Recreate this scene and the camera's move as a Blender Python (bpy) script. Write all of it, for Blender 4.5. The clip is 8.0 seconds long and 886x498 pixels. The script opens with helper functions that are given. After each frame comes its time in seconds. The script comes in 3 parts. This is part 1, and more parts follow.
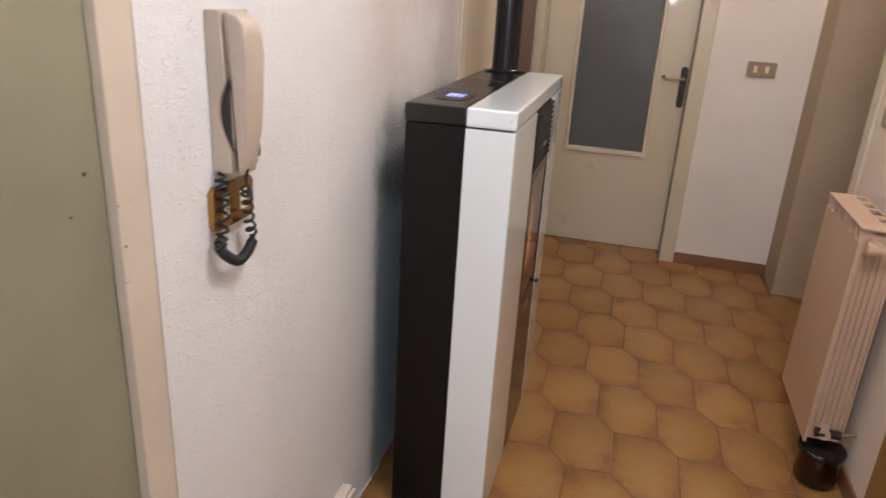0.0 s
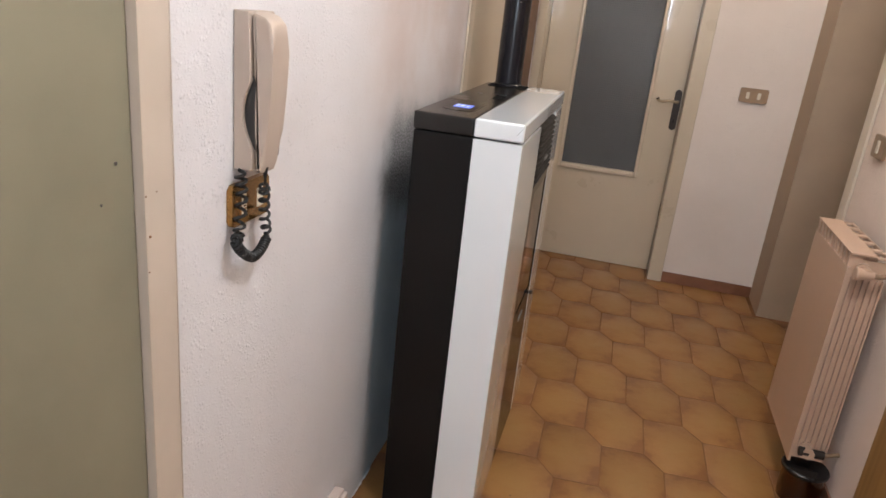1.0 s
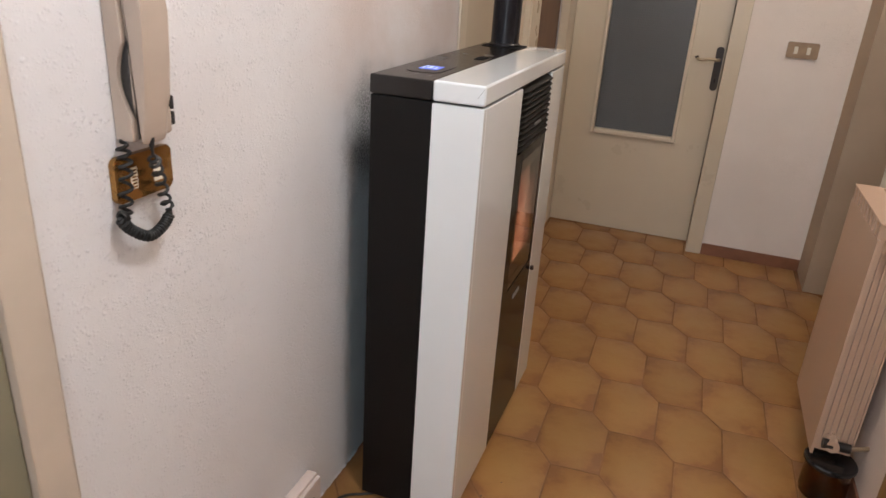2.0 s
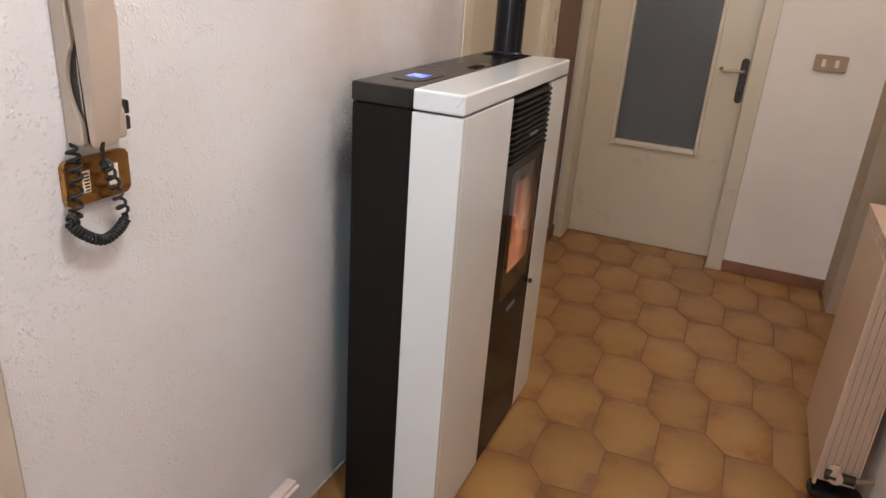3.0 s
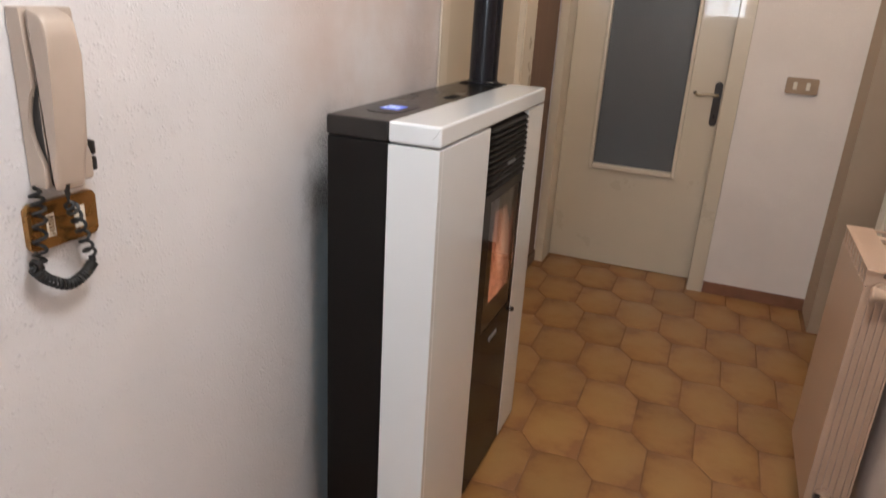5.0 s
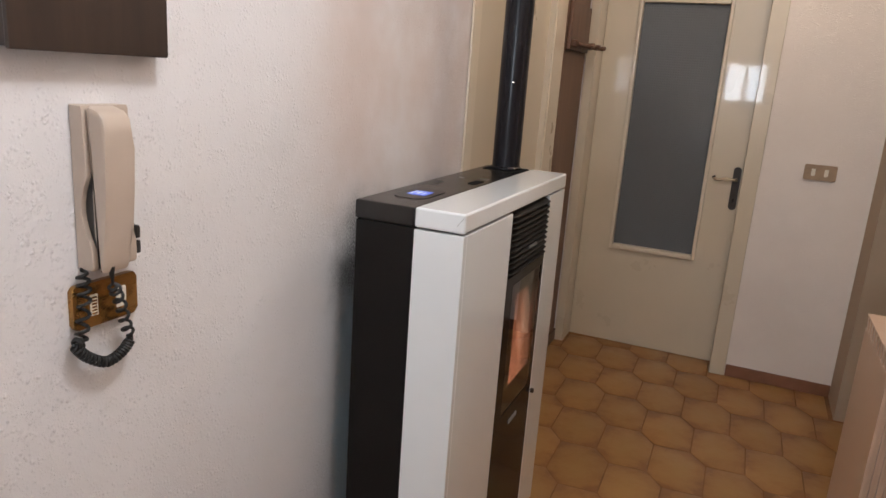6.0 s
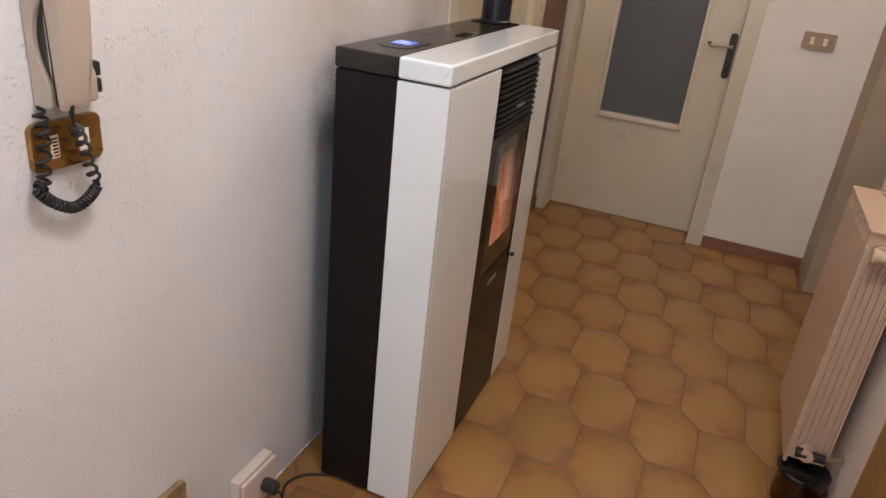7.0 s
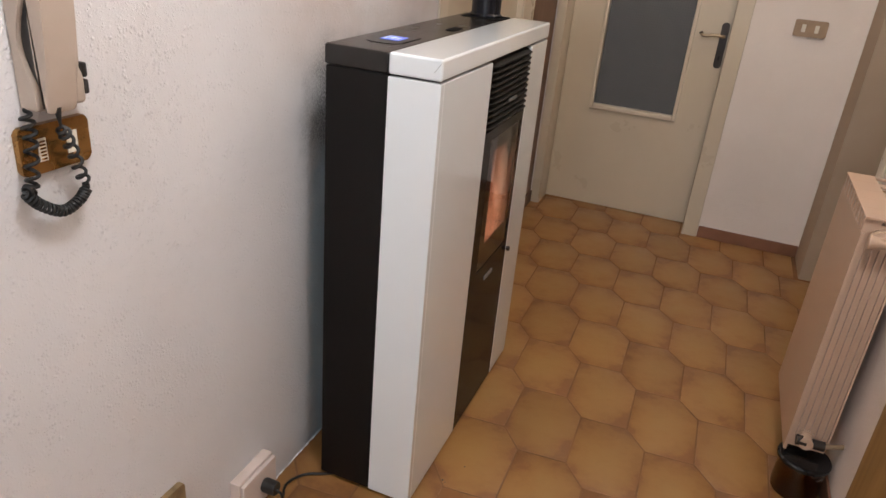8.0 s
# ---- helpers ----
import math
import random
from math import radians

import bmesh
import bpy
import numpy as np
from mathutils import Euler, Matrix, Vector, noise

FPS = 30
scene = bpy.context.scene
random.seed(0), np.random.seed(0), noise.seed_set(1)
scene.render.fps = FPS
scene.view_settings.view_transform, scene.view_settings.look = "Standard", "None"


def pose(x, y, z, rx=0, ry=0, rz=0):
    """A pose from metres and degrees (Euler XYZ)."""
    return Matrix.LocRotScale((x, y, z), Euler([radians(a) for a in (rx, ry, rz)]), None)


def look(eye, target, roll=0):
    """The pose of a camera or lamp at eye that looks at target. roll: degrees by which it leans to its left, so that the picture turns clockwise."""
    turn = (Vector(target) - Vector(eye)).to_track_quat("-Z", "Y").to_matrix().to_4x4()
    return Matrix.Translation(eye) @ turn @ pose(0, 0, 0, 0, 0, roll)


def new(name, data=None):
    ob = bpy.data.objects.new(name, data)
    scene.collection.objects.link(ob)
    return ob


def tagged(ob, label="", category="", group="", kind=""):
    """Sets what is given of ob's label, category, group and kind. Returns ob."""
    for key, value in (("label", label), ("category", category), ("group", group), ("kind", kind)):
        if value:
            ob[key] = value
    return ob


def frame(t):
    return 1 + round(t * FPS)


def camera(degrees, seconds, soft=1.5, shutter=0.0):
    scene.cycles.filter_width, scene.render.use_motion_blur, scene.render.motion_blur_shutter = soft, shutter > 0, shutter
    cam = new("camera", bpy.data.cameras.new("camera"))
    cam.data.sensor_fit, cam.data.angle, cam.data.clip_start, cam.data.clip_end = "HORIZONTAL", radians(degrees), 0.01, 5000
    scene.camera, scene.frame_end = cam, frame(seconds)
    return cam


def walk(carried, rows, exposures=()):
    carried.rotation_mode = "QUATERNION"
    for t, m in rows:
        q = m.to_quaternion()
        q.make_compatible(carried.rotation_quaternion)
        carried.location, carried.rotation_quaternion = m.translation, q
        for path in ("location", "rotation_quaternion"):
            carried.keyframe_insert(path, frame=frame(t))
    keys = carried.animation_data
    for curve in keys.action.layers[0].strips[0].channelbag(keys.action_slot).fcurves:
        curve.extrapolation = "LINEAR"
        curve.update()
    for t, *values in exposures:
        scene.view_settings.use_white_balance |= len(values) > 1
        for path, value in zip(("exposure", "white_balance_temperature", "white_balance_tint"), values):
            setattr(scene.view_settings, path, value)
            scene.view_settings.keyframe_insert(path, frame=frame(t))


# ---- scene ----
cam = camera(64.6, 8.0, shutter=0.4)
PATH = [
    (0, (0.625, -0.268, 1.432), (0.149, 1.541, 0.726), 3.4),
    (0.5, (0.577, -0.306, 1.417), (0.054, 1.492, 0.715), 5.2),
    (1, (0.588, -0.308, 1.423), (0.151, 1.526, 0.756), 6.1),
    (1.5, (0.653, -0.237, 1.400), (0.245, 1.565, 0.633), 5.1),
    (1.7, (0.726, -0.180, 1.410), (0.166, 1.572, 0.641), 3.4),
    (2.8, (0.850, -0.045, 1.408), (0.197, 1.692, 0.663), 4.4),
    (3, (0.894, -0.037, 1.416), (0.188, 1.676, 0.665), 4.2),
    (3.5, (0.895, -0.024, 1.415), (0.221, 1.695, 0.647), 4.2),
    (4, (0.901, -0.014, 1.417), (0.236, 1.712, 0.656), 4.2),
    (4.5, (0.902, -0.010, 1.417), (0.244, 1.726, 0.673), 4.1),
    (5, (0.889, -0.010, 1.427), (0.216, 1.746, 0.741), 3.5),
    (5.2, (0.890, -0.026, 1.446), (0.150, 1.748, 0.894), 3.0),
    (5.75, (0.892, -0.040, 1.460), (0.146, 1.734, 0.985), 3.7),
    (6.3, (0.893, -0.045, 1.456), (0.145, 1.725, 0.901), 4.5),
    (6.5, (0.886, -0.033, 1.447), (0.175, 1.721, 0.802), 5.0),
    (7, (0.876, -0.011, 1.421), (0.244, 1.693, 0.586), 6.4),
    (7.5, (0.879, -0.013, 1.418), (0.247, 1.694, 0.589), 5.6),
    (8, (0.879, -0.005, 1.416), (0.257, 1.699, 0.574), 5.2),
]
walk(cam, [(t, look(eye, target, roll)) for t, eye, target, roll in PATH],
     [(0, 0.06, 6120, 10), (0.5, -0.02, 6120, 10), (1.0, 0.08, 6050, 10), (1.6, 0.03, 6150, 10), (4.8, -0.03, 6120, 10), (5.2, -0.09, 6120, 10),
      (6.3, -0.25, 6120, 10), (6.6, -0.22, 6120, 10), (7.0, -0.05, 6150, 10), (8.0, 0.03, 6150, 10)])

# ---------------------------------------------------------------- light
world = bpy.data.worlds.new("world")
scene.world = world
world.use_nodes = True
world.node_tree.nodes["Background"].inputs[0].default_value = (0.9, 0.95, 1.0, 1)
world.node_tree.nodes["Background"].inputs[1].default_value = 0.02


def lamp(name, where, watts, radius, colour):
    data = bpy.data.lights.new(name, "POINT")
    data.energy, data.shadow_soft_size, data.color = watts, radius, colour
    ob = new(name, data)
    ob.location = where
    return ob


lamp("hall_lamp", (0.87, 0.62, 2.54), 52, 0.13, (0.945, 0.94, 0.925))
lamp("corridor_lamp", (0.98, 2.75, 2.50), 18.5, 0.11, (0.98, 0.82, 0.63))
# pale window light from the room behind
for x in (0.555, 0.795):
    win = bpy.data.lights.new("window_light", "AREA")
    win.shape, win.size, win.size_y, win.energy, win.color = "RECTANGLE", 0.20, 0.44, 8.5, (0.86, 0.94, 1.0)
    new("window_light", win).matrix_world = look((x, -1.97, 1.57), (x, 0.0, 1.57))


# ---------------------------------------------------------------- materials
def material(name):
    m = bpy.data.materials.new(name)
    m.use_nodes = True
    nt = m.node_tree
    return m, nt, nt.nodes["Principled BSDF"]


def node(nt, kind, **values):
    n = nt.nodes.new(kind)
    for k, v in values.items():
        n.inputs[k.replace("_", " ")].default_value = v
    return n


def noise_of(nt, scale, detail=4.0, rough=0.55, space="Object"):
    tc = nt.nodes.new("ShaderNodeTexCoord")
    n = node(nt, "ShaderNodeTexNoise", Scale=scale, Detail=detail, Roughness=rough)
    nt.links.new(tc.outputs[space], n.inputs["Vector"])
    return n


def ramp(nt, source, stops):
    r = nt.nodes.new("ShaderNodeValToRGB")
    while len(r.color_ramp.elements) < len(stops):
        r.color_ramp.elements.new(0.5)
    for e, (p, c) in zip(r.color_ramp.elements, stops):
        e.position = p
        e.color = (*c, 1) if len(c) == 3 else c
    nt.links.new(source, r.inputs["Fac"])
    return r


def mix(nt, fac, a, b, blend="MIX"):
    m = nt.nodes.new("ShaderNodeMix")
    m.data_type, m.blend_type = "RGBA", blend
    for value, socket in ((fac, m.inputs[0]), (a, m.inputs[6]), (b, m.inputs[7])):
        if isinstance(value, (int, float)):
            socket.default_value = value
        elif isinstance(value, tuple):
            socket.default_value = (*value, 1)
        else:
            nt.links.new(value, socket)
    return m.outputs[2]


def bump(nt, height, strength, distance, bsdf):
    b = node(nt, "ShaderNodeBump", Strength=strength, Distance=distance)
    nt.links.new(height, b.inputs["Height"])
    nt.links.new(b.outputs[0], bsdf.inputs["Normal"])
    return b


def math_node(nt, op, a, b=0.0, clamp=False):
    n = nt.nodes.new("ShaderNodeMath")
    n.operation, n.use_clamp = op, clamp
    for value, socket in ((a, n.inputs[0]), (b, n.inputs[1])):
        if isinstance(value, (int, float)):
            socket.default_value = value
        else:
            nt.links.new(value, socket)
    return n.outputs[0]


def span(nt, value, lo, hi):
    n = nt.nodes.new("ShaderNodeMapRange")
    n.interpolation_type = "SMOOTHSTEP"
    n.inputs[1].default_value, n.inputs[2].default_value = lo, hi
    nt.links.new(value, n.inputs[0])
    return n.outputs[0]


def painted(name, colour, rough=0.4, vary=0.06, scale=6.0, grain=300.0, relief=0.15, metal=0.0, coat=0.0, spec=0.5, coat_rough=0.04):
    """Paint, lacquer, plastic or metal: broad patches of tone, fine grain in the gloss and the relief."""
    m, nt, b = material(name)
    broad = noise_of(nt, scale)
    dark = tuple(c * (1 - 2 * vary) for c in colour)
    lite = tuple(min(1, c * (1 + vary)) for c in colour)
    r = ramp(nt, broad.outputs[0], [(0.3, dark), (0.7, lite)])
    nt.links.new(r.outputs[0], b.inputs["Base Color"])
    fine = noise_of(nt, grain, 3)
    rr = ramp(nt, broad.outputs[0], [(0.3, (rough * 0.85,) * 3), (0.7, (min(1, rough * 1.2),) * 3)])
    nt.links.new(rr.outputs[0], b.inputs["Roughness"])
    b.inputs["Metallic"].default_value = metal
    b.inputs["Coat Weight"].default_value = coat
    b.inputs["Coat Roughness"].default_value = coat_rough
    b.inputs["Specular IOR Level"].default_value = spec
    bump(nt, fine.outputs[0], relief, 0.0006, b)
    return m


def plaster_material(name, sooty, low=(0.66, 0.645, 0.65), high=(0.725, 0.71, 0.72)):
    """White wall paint over a rough spatter plaster; where it is sooty, with the marks of the stove and its painted
    bluish shade on it.
    """
    m, nt, b = material(name)
    broad = noise_of(nt, 2.2, 5)
    col = ramp(nt, broad.outputs[0], [(0.3, low), (0.7, high)]).outputs[0]
    if sooty:
        tc = nt.nodes.new("ShaderNodeTexCoord")
        sep = nt.nodes.new("ShaderNodeSeparateXYZ")
        nt.links.new(tc.outputs["Object"], sep.inputs[0])
        wob = noise_of(nt, 5.0, 6)
        yy = math_node(nt, "ADD", sep.outputs[1], math_node(nt, "MULTIPLY", math_node(nt, "SUBTRACT", wob.outputs[0], 0.5), 0.16))
        zz = math_node(nt, "ADD", sep.outputs[2], math_node(nt, "MULTIPLY", math_node(nt, "SUBTRACT", wob.outputs[0], 0.5), 0.25))
        # brown heat marks above the stove
        heat = math_node(nt, "MULTIPLY", span(nt, yy, 1.08, 1.5), span(nt, zz, 0.98, 1.25))
        streak = noise_of(nt, 3.2, 4)
        heat = math_node(nt, "MULTIPLY", heat, span(nt, streak.outputs[0], 0.15, 0.75))
        col = mix(nt, math_node(nt, "MULTIPLY", heat, 0.55), col, (0.48, 0.335, 0.26))
        # bluish shade behind the stove, painted into the wall colour, with a ragged edge
        rag = noise_of(nt, 26.0, 4, 0.6)
        yb = math_node(nt, "ADD", yy, math_node(nt, "MULTIPLY", math_node(nt, "SUBTRACT", rag.outputs[0], 0.5), 0.05))
        blue = math_node(nt, "MULTIPLY", span(nt, yb, 1.385, 1.445), span(nt, zz, 1.00, 0.82))
        col = mix(nt, math_node(nt, "MULTIPLY", blue, 0.75), col, (0.50, 0.65, 0.74))
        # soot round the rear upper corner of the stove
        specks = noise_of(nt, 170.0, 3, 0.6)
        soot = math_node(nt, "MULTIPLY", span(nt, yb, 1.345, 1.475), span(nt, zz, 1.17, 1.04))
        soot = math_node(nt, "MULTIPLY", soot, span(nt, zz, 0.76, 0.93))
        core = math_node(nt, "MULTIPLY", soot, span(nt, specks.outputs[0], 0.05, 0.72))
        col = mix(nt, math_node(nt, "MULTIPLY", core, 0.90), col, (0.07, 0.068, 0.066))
    nt.links.new(col, b.inputs["Base Color"])
    b.inputs["Roughness"].default_value = 0.85
    # sprayed pimples of uneven size over a softly wavy ground
    tco = nt.nodes.new("ShaderNodeTexCoord")
    warp = noise_of(nt, 60.0, 2, 0.5)
    place = nt.nodes.new("ShaderNodeVectorMath")
    place.operation = "MULTIPLY_ADD"
    nt.links.new(warp.outputs["Color"], place.inputs[0])
    place.inputs[1].default_value = (0.006, 0.006, 0.006)
    nt.links.new(tco.outputs["Object"], place.inputs[2])
    h = None
    for scale, size in ((120.0, 0.9), (215.0, 0.5)):
        cells = node(nt, "ShaderNodeTexVoronoi", Scale=scale)
        nt.links.new(place.outputs[0], cells.inputs["Vector"])
        some = noise_of(nt, scale * 0.23, 2, 0.5)
        dome = math_node(nt, "MULTIPLY", math_node(nt, "MULTIPLY", span(nt, cells.outputs["Distance"], 0.50, 0.05), span(nt, some.outputs[0], 0.38, 0.64)), size)
        h = dome if h is None else math_node(nt, "ADD", h, dome)
    grain = noise_of(nt, 420.0, 3, 0.55)
    waves = noise_of(nt, 30.0, 2, 0.5)
    h = math_node(nt, "ADD", h, math_node(nt, "MULTIPLY", grain.outputs[0], 0.30))
    h = math_node(nt, "ADD", h, math_node(nt, "MULTIPLY", waves.outputs[0], 1.1))
    bump(nt, h, 0.72, 0.0018, b)
    return m


def tile_material():
    """Glazed ochre floor tile: lighter in the middle, browner towards its rim, cloudy."""
    m, nt, b = material("ochre_glazed_tile")
    tc = nt.nodes.new("ShaderNodeTexCoord")
    mp = nt.nodes.new("ShaderNodeMapping")
    mp.inputs["Scale"].default_value = (8.2, 5.6, 0)
    nt.links.new(tc.outputs["Object"], mp.inputs[0])
    ln = nt.nodes.new("ShaderNodeVectorMath")
    ln.operation = "LENGTH"
    nt.links.new(mp.outputs[0], ln.inputs[0])
    info = nt.nodes.new("ShaderNodeObjectInfo")
    geo = nt.nodes.new("ShaderNodeNewGeometry")
    cloud = node(nt, "ShaderNodeTexNoise", Scale=9.0, Detail=5.0, Roughness=0.6)
    nt.links.new(geo.outputs["Position"], cloud.inputs["Vector"])
    d = math_node(nt, "ADD", ln.outputs["Value"], math_node(nt, "MULTIPLY", math_node(nt, "SUBTRACT", cloud.outputs[0], 0.5), 1.5))
    col = ramp(nt, d, [(0.15, (0.312, 0.168, 0.053)), (0.55, (0.300, 0.152, 0.046)), (0.85, (0.262, 0.122, 0.036)), (1.05, (0.205, 0.087, 0.027))]).outputs[0]
    smear = node(nt, "ShaderNodeTexNoise", Scale=28.0, Detail=4.0, Roughness=0.65)
    nt.links.new(geo.outputs["Position"], smear.inputs["Vector"])
    col = mix(nt, math_node(nt, "MULTIPLY", span(nt, smear.outputs[0], 0.50, 0.80), 0.35), col, (0.25, 0.115, 0.035))
    shade = ramp(nt, info.outputs["Random"], [(0.0, (0.90, 0.885, 0.86)), (1.0, (1.06, 1.06, 1.05))]).outputs[0]
    col = mix(nt, 1.0, col, shade, "MULTIPLY")
    nt.links.new(col, b.inputs["Base Color"])
    rough = ramp(nt, cloud.outputs[0], [(0.3, (0.31,) * 3), (0.7, (0.44,) * 3)])
    nt.links.new(rough.outputs[0], b.inputs["Roughness"])
    fine = node(nt, "ShaderNodeTexNoise", Scale=60.0, Detail=3.0)
    nt.links.new(geo.outputs["Position"], fine.inputs["Vector"])
    bump(nt, fine.outputs[0], 0.25, 0.002, b)
    return m


def wood_material(name, dark, lite, rough=0.45):
    m, nt, b = material(name)
    tc = nt.nodes.new("ShaderNodeTexCoord")
    mp = nt.nodes.new("ShaderNodeMapping")
    mp.inputs["Scale"].default_value = (22, 22, 1.6)
    nt.links.new(tc.outputs["Object"], mp.inputs[0])
    n = node(nt, "ShaderNodeTexNoise", Scale=1.0, Detail=6.0, Roughness=0.6, Distortion=0.6)
    nt.links.new(mp.outputs[0], n.inputs["Vector"])
    r = ramp(nt, n.outputs[0], [(0.3, dark), (0.7, lite)])
    nt.links.new(r.outputs[0], b.inputs["Base Color"])
    b.inputs["Roughness"].default_value = rough
    bump(nt, n.outputs[0], 0.2, 0.001, b)
    return m


def glass_material(name, tint, rough, pattern=0.0, clear=1.0, gloss=0.5):
    m, nt, b = material(name)
    b.inputs["Base Color"].default_value = (*tint, 1)
    b.inputs["Transmission Weight"].default_value = clear
    b.inputs["Roughness"].default_value = rough
    b.inputs["IOR"].default_value = 1.48
    b.inputs["Specular IOR Level"].default_value = gloss
    if pattern:
        tc = nt.nodes.new("ShaderNodeTexCoord")
        sep = nt.nodes.new("ShaderNodeSeparateXYZ")
        nt.links.new(tc.outputs["Object"], sep.inputs[0])
        a = math_node(nt, "ABSOLUTE", math_node(nt, "SINE", math_node(nt, "MULTIPLY", sep.outputs[0], pattern)))
        c = math_node(nt, "ABSOLUTE", math_node(nt, "SINE", math_node(nt, "MULTIPLY", sep.outputs[2], pattern)))
        bump(nt, math_node(nt, "MULTIPLY", a, c), 1.0, 0.0011, b)
    return m


def glow(name, colour, strength):
    m, nt, b = material(name)
    b.inputs["Base Color"].default_value = (0.02, 0.02, 0.02, 1)
    b.inputs["Emission Color"].default_value = (*colour, 1)
    b.inputs["Emission Strength"].default_value = strength
    return m


def flame_material():
    """Glowing fire, in upright licks of salmon and pale orange."""
    m, nt, b = material("flame")
    tc = nt.nodes.new("ShaderNodeTexCoord")
    mp = nt.nodes.new("ShaderNodeMapping")
    mp.inputs["Scale"].default_value = (9, 11, 4)
    nt.links.new(tc.outputs["Object"], mp.inputs[0])
    n = node(nt, "ShaderNodeTexNoise", Scale=1.0, Detail=3.0, Roughness=0.5, Distortion=0.8)
    nt.links.new(mp.outputs[0], n.inputs["Vector"])
    r = ramp(nt, n.outputs[0], [(0.28, (0.62, 0.17, 0.075)), (0.52, (0.95, 0.34, 0.17)), (0.72, (1.0, 0.60, 0.38))])
    nt.links.new(r.outputs[0], b.inputs["Emission Color"])
    b.inputs["Base Color"].default_value = (0.1, 0.04, 0.02, 1)
    glowing = ramp(nt, n.outputs[0], [(0.25, (0.35,) * 3), (0.70, (1.0,) * 3)])
    sep = nt.nodes.new("ShaderNodeSeparateXYZ")
    nt.links.new(tc.outputs["Object"], sep.inputs[0])
    body = math_node(nt, "ADD", math_node(nt, "MULTIPLY", span(nt, sep.outputs[1], 0.275, 0.140), 0.75), 0.25)
    body = math_node(nt, "MULTIPLY", body, math_node(nt, "ADD", math_node(nt, "MULTIPLY", span(nt, sep.outputs[2], 0.87, 0.70), 0.7), 0.3))
    nt.links.new(math_node(nt, "MULTIPLY", math_node(nt, "MULTIPLY", glowing.outputs[0], body), 4.2), b.inputs["Emission Strength"])
    return m


PLASTER_SOOT_SHADE = plaster_material("rough_white_plaster_with_soot_and_shade", True)
PLASTER = plaster_material("rough_white_plaster", False, (0.705, 0.635, 0.585), (0.775, 0.705, 0.655))
PLASTER_WARM = plaster_material("rough_warm_white_plaster", False, (0.72, 0.605, 0.53), (0.79, 0.675, 0.595))
CEILING = plaster_material("white_ceiling_paint", False, (0.76, 0.74, 0.72), (0.82, 0.80, 0.78))
TILE = tile_material()
GROUT = painted("brown_grout", (0.215, 0.106, 0.048), 0.9, 0.2, 8, 120, 0.5)
CREAM = painted("cream_door_lacquer", (0.57, 0.49, 0.372), 0.3, 0.015, 3, 60, 0.06, coat=0.5)
CREAM_TRIM = painted("cream_trim_paint", (0.62, 0.535, 0.42), 0.3, 0.04, 4, 160, 0.1, coat=0.3)
GREYGREEN = painted("aged_grey_green_door_paint", (0.24, 0.22, 0.15), 0.5, 0.10, 2.5, 220, 0.3)
TAUPE = painted("taupe_wall_paint", (0.40, 0.305, 0.22), 0.7, 0.05, 3, 120, 0.4)
SKIRT = painted("red_brown_skirting_tile", (0.225, 0.10, 0.056), 0.4, 0.12, 7, 140, 0.3)
BROWNWOOD = wood_material("dark_brown_wood", (0.075, 0.035, 0.02), (0.16, 0.08, 0.045))
DARKWOOD = wood_material("dark_walnut_wood", (0.022, 0.014, 0.011), (0.045, 0.027, 0.019), 0.4)
BROWNPANEL = wood_material("brown_wood_panel", (0.14, 0.075, 0.045), (0.19, 0.105, 0.065), 0.5)
HONEYWOOD = wood_material("honey_brown_wood", (0.22, 0.115, 0.03), (0.31, 0.17, 0.055), 0.5)
WHITE = painted("white_enamel_steel", (0.755, 0.79, 0.81), 0.09, 0.015, 2, 400, 0.02, coat=0.6, coat_rough=0.06)
BLACK = painted("black_powder_coated_steel", (0.007, 0.006, 0.0055), 0.5, 0.10, 5, 900, 0.35, spec=0.2)
BLACKGLOSS = painted("black_door_enamel", (0.013, 0.011, 0.010), 0.10, 0.05, 5, 300, 0.02, spec=0.07)
PIPE = painted("black_enamelled_flue", (0.009, 0.009, 0.012), 0.22, 0.08, 6, 300, 0.05, spec=0.3)
BLACKTOP = painted("black_satin_steel", (0.013, 0.011, 0.010), 0.24, 0.08, 5, 700, 0.1, spec=0.5)
RADIATOR = painted("cream_radiator_enamel", (0.53, 0.365, 0.26), 0.38, 0.05, 5, 200, 0.1)
PLASTIC = painted("aged_ivory_plastic", (0.47, 0.385, 0.315), 0.35, 0.04, 8, 500, 0.06)
DARKPLASTIC = painted("dark_plastic", (0.03, 0.028, 0.027), 0.35, 0.06, 20, 500, 0.05)
CORD = painted("black_rubber_cord", (0.009, 0.0085, 0.008), 0.55, 0.1, 40, 500, 0.1)
BRASS = painted("bronzed_plate", (0.36, 0.19, 0.055), 0.25, 0.10, 20, 400, 0.06, metal=0.75)
IVORY = painted("ivory_switch_plastic", (0.72, 0.66, 0.55), 0.35, 0.03, 20, 500, 0.03)
WHITEPLASTIC = painted("white_plastic", (0.66, 0.55, 0.49), 0.4, 0.04, 12, 400, 0.05)
LIDBLACK = painted("black_glossy_lid", (0.012, 0.011, 0.011), 0.12, 0.05, 8, 300, 0.02)
LEVER = painted("worn_brass_lever", (0.42, 0.33, 0.22), 0.35, 0.10, 25, 300, 0.08, metal=0.4)
STEEL = painted("polished_steel", (0.60, 0.58, 0.56), 0.12, 0.05, 12, 400, 0.03, metal=1.0)
OLDBRASS = painted("tarnished_plate", (0.36, 0.25, 0.13), 0.45, 0.25, 25, 200, 0.2, metal=0.3)
SWITCHPLATE = painted("dull_bronze_plate", (0.34, 0.235, 0.15), 0.38, 0.10, 20, 400, 0.06, metal=0.3)
